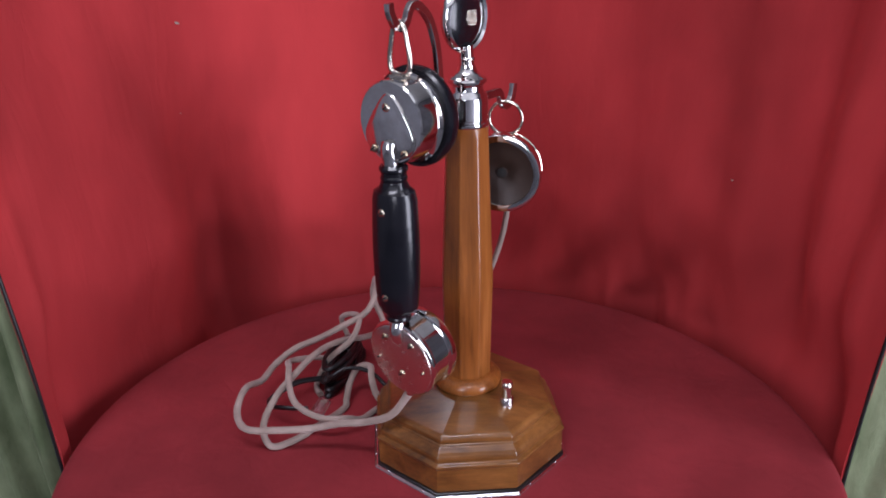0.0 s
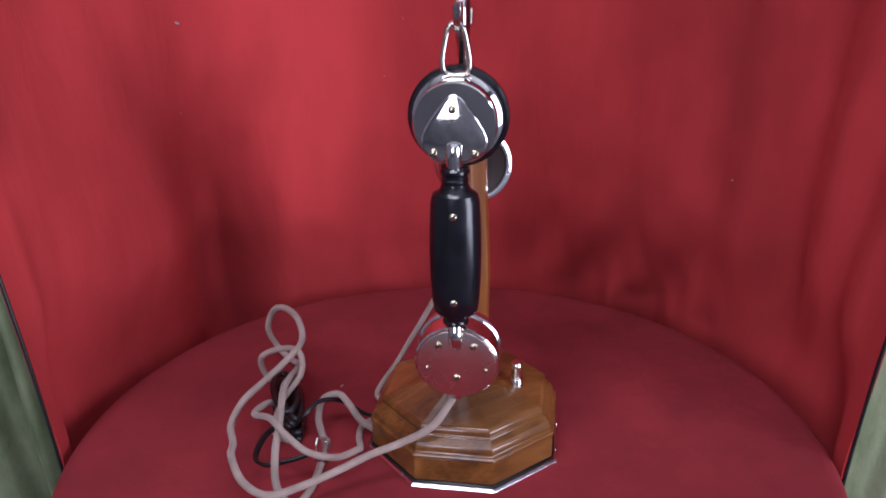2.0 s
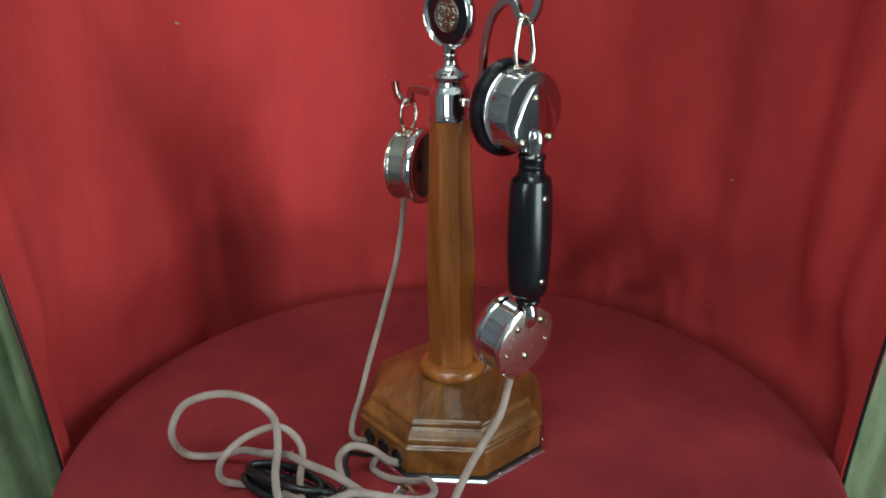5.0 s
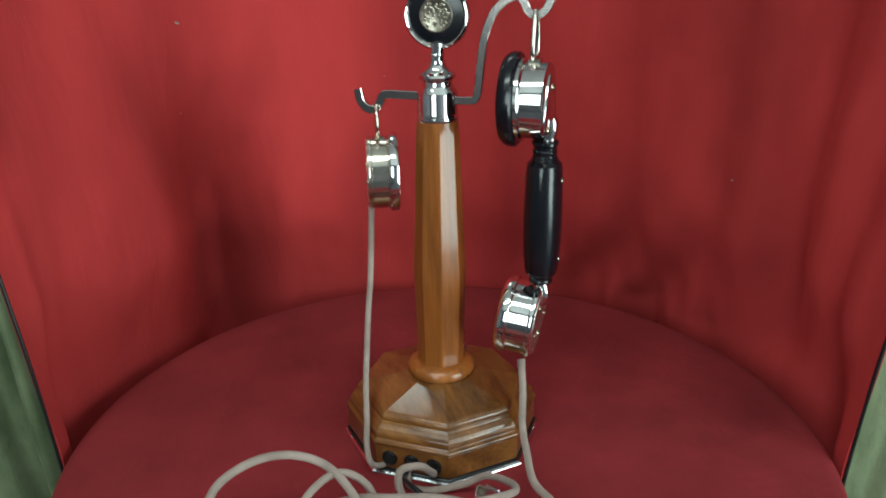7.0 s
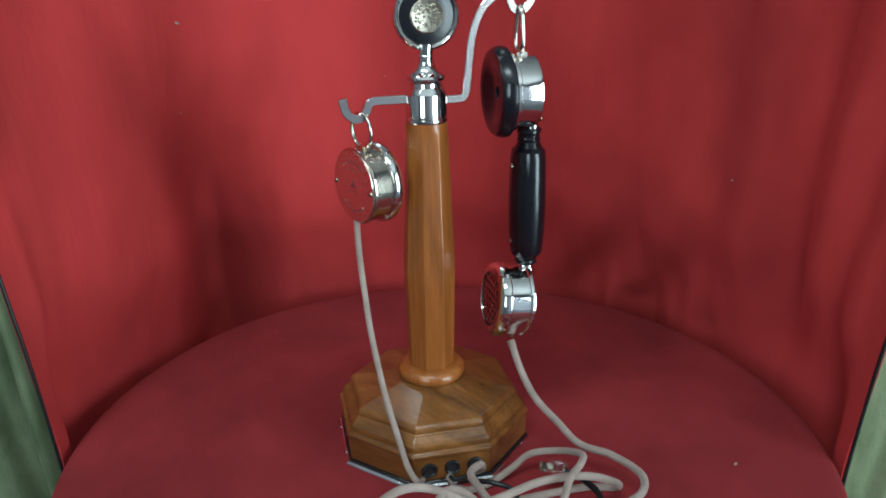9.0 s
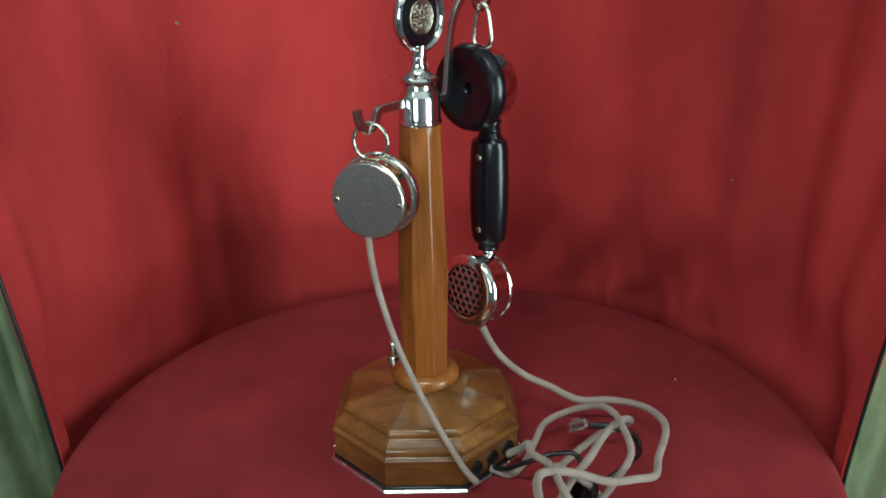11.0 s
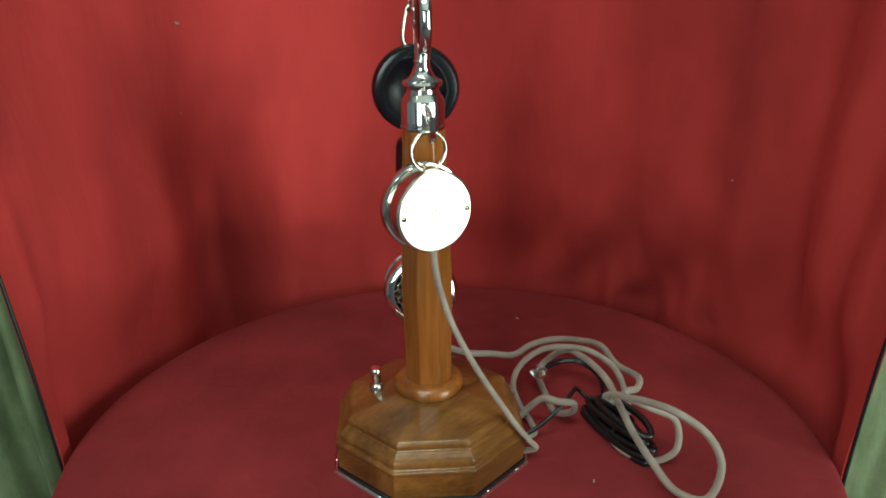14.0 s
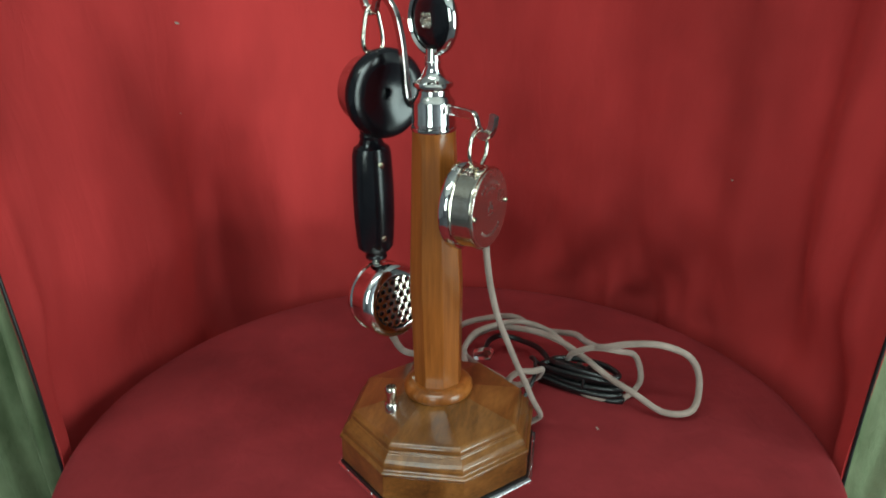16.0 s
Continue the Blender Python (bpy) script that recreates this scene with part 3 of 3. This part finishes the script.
    cup = part("mouth_cup", turned([(0, -0.0006), (0.0262, -0.0006), (0.0272, 0.0002), (0.0275, 0.0016), (0.0272, 0.0030), (0.0262, 0.0036), (0.0262, 0.0170), (0.0268, 0.0176), (0.0278, 0.0182), (0.0280, 0.0215), (0.0270, 0.0240), (0.0250, 0.0256), (0.0215, 0.0266), (0.0200, 0.0264), (0.0196, 0.0225), (0, 0.0225)], 64, mb), NICKEL, t, "round nickel transmitter case", smooth=35)
    part("back_disc", turned([(0, -0.0016), (0.0240, -0.0016), (0.0251, -0.0012), (0.0254, -0.0005), (0, -0.0005)], 64, mb), SATIN, cup, "hazy satin nickel disc", smooth=40)
    part("grille", perforated(0.0205, 0.0060, 0.0018, 0.0258, 0.0, 0.0018, tip), NICKEL_WORN, cup, "perforated nickel grille", smooth=40)
    # Near-black backing puts the hollow's shade behind the grille.
    part("grille_backing", turned([(0, 0.0227), (0.0194, 0.0227), (0.0194, 0.0231), (0, 0.0231)], 40, mb), DARK, cup)
    mf = tip @ FRONT
    for x, z in ((-0.0112, 0.0143), (0.0112, 0.0143), (0.0, -0.0105)):
        screw(t, mf @ pose(x, z, 0.0015), 0.0025)
    for x, z in ((-0.0190, -0.0035), (0.0190, -0.0035)):
        screw(t, mf @ pose(x, z, 0.0015), 0.0011)
    part("cord_socket", turned([(0, 0.0), (0.0036, 0.0), (0.0036, -0.004), (0.0031, -0.006), (0, -0.006)], 16, pose(0, 0.0080, 0.0775)), NICKEL_WORN, t, smooth=40)
    on_turntable(t, HX, HY, HTURN)


handset()

EX, EY, ETURN = 0.0424, 0.0290, 164.0


def watch_receiver():
    t = thing("watch_receiver", pose(EX, EY, 0, 0, 0, ETURN), "round nickel second receiver hanging by a ring from the short hook", "telephone receiver")
    z0 = 0.2020
    b = pose(0, 0, z0) @ BACK
    part("case", turned([(0, -0.0102), (0.0246, -0.0102), (0.0256, -0.0098), (0.0259, -0.0088), (0.0257, -0.0080), (0.0252, -0.0076), (0.0252, 0.0030), (0.0258, 0.0034), (0.0258, 0.0040), (0, 0.0040)], 64, b), NICKEL_WORN, t, "worn nickel case", smooth=35)
    part("screw_rim", turned([(0.0252, 0.0040), (0.0270, 0.0042), (0.0277, 0.0052), (0.0277, 0.0092), (0.0270, 0.0104), (0.0250, 0.0110), (0.0228, 0.0106), (0.0222, 0.0088), (0.0222, 0.0040)], 64, b), NICKEL, t, "nickel screw rim", smooth=40)
    part("ear_disc", turned([(0, 0.0066), (0.0036, 0.0066), (0.0036, 0.0058), (0.0050, 0.0058), (0.0062, 0.0064), (0.0140, 0.0074), (0.0224, 0.0092), (0.0224, 0.0042), (0, 0.0042)], 56, b), BROWN_DISC, t, "dark brown ear disc", smooth=40)
    # A near-black disc replaces the shade of an uncut centre hole.
    part("ear_hole_shade", turned([(0, 0.0067), (0.0034, 0.0067), (0, 0.0069)], 20, b), DARK, t)
    f = pose(0, 0, z0) @ FRONT
    cover = part("back_cover", turned([(0, 0.0100), (0.0242, 0.0100), (0.0244, 0.0108), (0.0240, 0.0112), (0, 0.0113)], 64, f), SATIN, t, "dull nickel cover with faint engraving", smooth=35)
    for start, count, rad, size in ((48, 11, 0.0168, 0.0010), (228, 11, 0.0168, 0.0010), (62, 7, 0.0125, 0.0008)):
        for k in range(count):
            a = radians(start + (84 if count == 11 else 56) * k / (count - 1))
            part("engraved_bar", block(bmesh.new(), (-0.6 * size, -0.8 * size, 0.0112), (0.6 * size, 0.8 * size, 0.01131), f @ pose(rad * math.cos(a), rad * math.sin(a), 0, 0, 0, math.degrees(a) + 90)), ENGRAVED, cover)
    for x, z, w, h in ((0.0, 0.0022, 0.0012, 0.0050), (-0.0024, 0.0, 0.0010, 0.0030), (0.0024, 0.0, 0.0010, 0.0030), (0.0, -0.0034, 0.0040, 0.0008)):
        part("engraved_seal", block(bmesh.new(), (x - w, z - h / 2, 0.0112), (x + w, z + h / 2, 0.01131), f), ENGRAVED, cover)
    for x, z in ((-0.0215, -0.0005), (0.0215, -0.0005)):
        screw(t, f @ pose(x, z, 0.0108), 0.0017)
    part("lug", block(bmesh.new(), (-0.0038, -0.0050, z0 + 0.0250), (0.0038, 0.0012, z0 + 0.0264)), NICKEL_WORN, t)
    screw(t, pose(0.010, -0.003, z0 + 0.0222, 0, 24, 0), 0.0019)
    ring = [(0.0116 * math.cos(k * math.pi / 6), -0.0028, 0.2386 + 0.0116 * math.sin(k * math.pi / 6)) for k in range(12)]
    part("hanging_ring", closed_loop(ring, 0.0013), NICKEL_WORN, t, "worn nickel ring", smooth=60)
    on_turntable(t, EX, EY, ETURN)


watch_receiver()

# ---- cords ----
def cord(name, points, r, material, label, steps=10):
    """A cord that lies in loops on the turntable; its path is in the turntable's space."""
    t = thing(name, pose(0, 0, 0), label, "telephone cord")
    path = spline(points, steps)
    part("braided_sheath", sweep(bmesh.new(), path, disc_section(r, 12)), material, t, smooth=70)
    for end in (path[:4], path[-4:]):
        part("end_sleeve", sweep(bmesh.new(), end, disc_section(r * 1.12, 12)), material, t, smooth=70)
    on_turntable(t, 0, 0)


def cords():
    out = [(-0.0251, -0.0486, 0.0699), (-0.0380, -0.0439, 0.0494), (-0.0568, -0.0341, 0.0373), (-0.0785, -0.0264, 0.0307), (-0.1001, -0.0207, 0.0231), (-0.1243, -0.0221, 0.0228), (-0.1478, -0.0170, 0.0211), (-0.1580, 0.0019, 0.0236), (-0.1568, 0.0271, 0.0283),
           (-0.1485, 0.0492, 0.0226), (-0.1425, 0.0708, 0.0241), (-0.1276, 0.0850, 0.0313), (-0.1084, 0.0945, 0.0359), (-0.0876, 0.0994, 0.0451), (-0.0682, 0.1095, 0.0531), (-0.0615, 0.1296, 0.0616)]
    back = [(-0.0622, 0.1532, 0.0631), (-0.0657, 0.1755, 0.0538), (-0.0692, 0.1852, 0.0324), (-0.0609, 0.1817, 0.0100), (-0.0571, 0.1605, 0.0075), (-0.0622, 0.1371, 0.0182), (-0.0722, 0.1160, 0.0251), (-0.0843, 0.0948, 0.0345), (-0.0980, 0.0751, 0.0389), (-0.1086, 0.0537, 0.0402),
            (-0.1193, 0.0323, 0.0364), (-0.1303, 0.0135, 0.0292), (-0.1376, -0.0048, 0.0156), (-0.1311, -0.0142, 0.0038), (-0.1156, -0.0056, 0.0026), (-0.0985, 0.0150, 0.0026)]
    home = [(-0.0824, 0.0372, 0.0026), (-0.0813, 0.0480, 0.0054), (-0.0790, 0.0587, 0.0140), (-0.0722, 0.0630, 0.0254), (-0.0617, 0.0577, 0.0292), (-0.0598, 0.0439, 0.0270), (-0.0552, 0.0343, 0.0163), (-0.0457, 0.0290, 0.0070)]
    cord("handset_cord", out + back + home, 0.0026, CORD, "beige braided cotton cord looping from handset to base")
    loop = [(-0.0336, 0.0436, 0.0057), (-0.0470, 0.0468, 0.0026), (-0.0573, 0.0343, 0.0026), (-0.0660, 0.0139, 0.0081), (-0.0742, 0.0015, 0.0168), (-0.0939, -0.0065, 0.0228), (-0.1123, -0.0007, 0.0309), (-0.1204, 0.0175, 0.0374), (-0.1237, 0.0379, 0.0407), (-0.1277, 0.0596, 0.0333), (-0.1163, 0.0785, 0.0259), (-0.1025, 0.0918, 0.0174)]
    rest = [(-0.0856, 0.0904, 0.0045), (-0.0761, 0.1064, 0.0026), (-0.0787, 0.1281, 0.0026), (-0.0895, 0.1415, 0.0138), (-0.0935, 0.1367, 0.0341), (-0.0806, 0.1227, 0.0445), (-0.0737, 0.1023, 0.0489), (-0.0797, 0.0862, 0.0385), (-0.0987, 0.0820, 0.0225), (-0.1093, 0.0740, 0.0036), (-0.1042, 0.0584, 0.0026)]
    cord("coiled_cord", loop + rest, 0.0024, CORD, "beige braided cotton cord lying in a loose coil")
    hang = [(0.0462, 0.0373, 0.1772), (0.0454, 0.0382, 0.1660), (0.0427, 0.0400, 0.1486), (0.0364, 0.0436, 0.1251), (0.0279, 0.0490, 0.1025), (0.0174, 0.0544, 0.0798), (0.0059, 0.0597, 0.0581), (-0.0066, 0.0640, 0.0364), (-0.0170, 0.0679, 0.0209), (-0.0241, 0.0670, 0.0115), (-0.0215, 0.0582, 0.0061), (-0.0136, 0.0477, 0.0053)]
    cord("receiver_cord", hang, 0.0021, CORD, "thin beige braided cord hanging from the round receiver")


cords()


def line_cable():
    t = thing("line_cable", pose(0, 0, 0), "black telephone line cable bundled up with a clear modular plug", "cable")
    lead = [(-0.0314, 0.0417, 0.0056), (-0.0441, 0.0499, 0.0097), (-0.0607, 0.0578, 0.0229), (-0.0788, 0.0566, 0.0287), (-0.0926, 0.0518, 0.0239), (-0.0984, 0.0624, 0.0118), (-0.0970, 0.0704, 0.0055)]
    part("lead", sweep(bmesh.new(), spline(lead, 8), disc_section(0.0017, 10)), BLACK, t, smooth=60)
    rng = random.Random(4)
    c, d = Vector((-0.0888, 0.0933, 0.0)), Vector((0.29, 0.957, 0.0)).normalized()
    w = Vector((-d.y, d.x, 0.0))
    for k in range(6):
        a, b = 0.038 - 0.0018 * k, 0.0045 + 0.0018 * (k % 3) + rng.uniform(0, 0.0012)
        z = 0.0027 + 0.0038 * k
        off = w * rng.uniform(-0.003, 0.003) + d * rng.uniform(-0.004, 0.004)
        pts = []
        for i in range(14):
            u = 2 * math.pi * i / 14
            p = c + off + d * (a * math.cos(u)) + w * (b * math.sin(u))
            pts.append((p.x, p.y, z + 0.0012 * math.sin(u * 2 + k)))
        part("cable_turn", closed_loop(pts, 0.0026, 5), BLACK, t, smooth=60)
    tie = [(c + d * 0.006 + w * (0.0100 * math.cos(u)) + Vector((0, 0, 0.0115 + 0.0118 * math.sin(u)))) for u in [2 * math.pi * i / 12 for i in range(12)]]
    part("cable_tie", closed_loop([tuple(p) for p in tie], 0.0011, 4, 8), BLACK, t, smooth=60)
    tail = [(-0.099, 0.071, 0.0110), (-0.1217, 0.0558, 0.0163), (-0.1375, 0.0358, 0.0153), (-0.1368, 0.0189, 0.0181), (-0.1222, 0.0110, 0.0205), (-0.1060, 0.0100, 0.0206)]
    part("tail", sweep(bmesh.new(), spline(tail, 8), bar_section(0.0046, 0.0024, 0.0008)), BLACK, t, smooth=60)
    m = pose(-0.0970, 0.0100, 0.0205, 25, -20, 63) @ Matrix.Scale(0.82, 4)
    body = bmesh.new()
    block(body, (-0.0105, -0.0058, -0.0039), (0.0105, 0.0058, 0.0039), m)
    block(body, (-0.0100, -0.0030, 0.0039), (0.0060, 0.0030, 0.0048), m @ pose(0, 0, 0.0012, 0, -9, 0))
    bmesh.ops.bevel(body, geom=body.edges[:], offset=0.0005, segments=1, affect="EDGES")
    plug = part("modular_plug", body, CLEAR, t, "clear plastic modular plug")
    for k in range(4):
        part("contact", block(bmesh.new(), (0.0030, -0.0026 + 0.0014 * k, -0.0020), (0.0092, -0.0021 + 0.0014 * k, 0.0030), m), BRASS, plug)
    on_turntable(t, 0, 0)


line_cable()



# ---- what moves ----
def motions():
    rows = []
    for k in range(33):
        t = k / 2
        i = min(int(t), 15)
        rows.append((t, TURN[i] + (TURN[i + 1] - TURN[i]) * (t - i)))
    for ob, x, y, turn, own in MOVERS:
        keys = []
        for t, a in rows:
            if own:
                keys.append((t, pose(x, y, 0, 0, 0, a + turn)))
            else:
                keys.append((t, pose(0, 0, 0, 0, 0, a) @ pose(x, y, 0, 0, 0, turn)))
        walk(ob, keys)


motions()
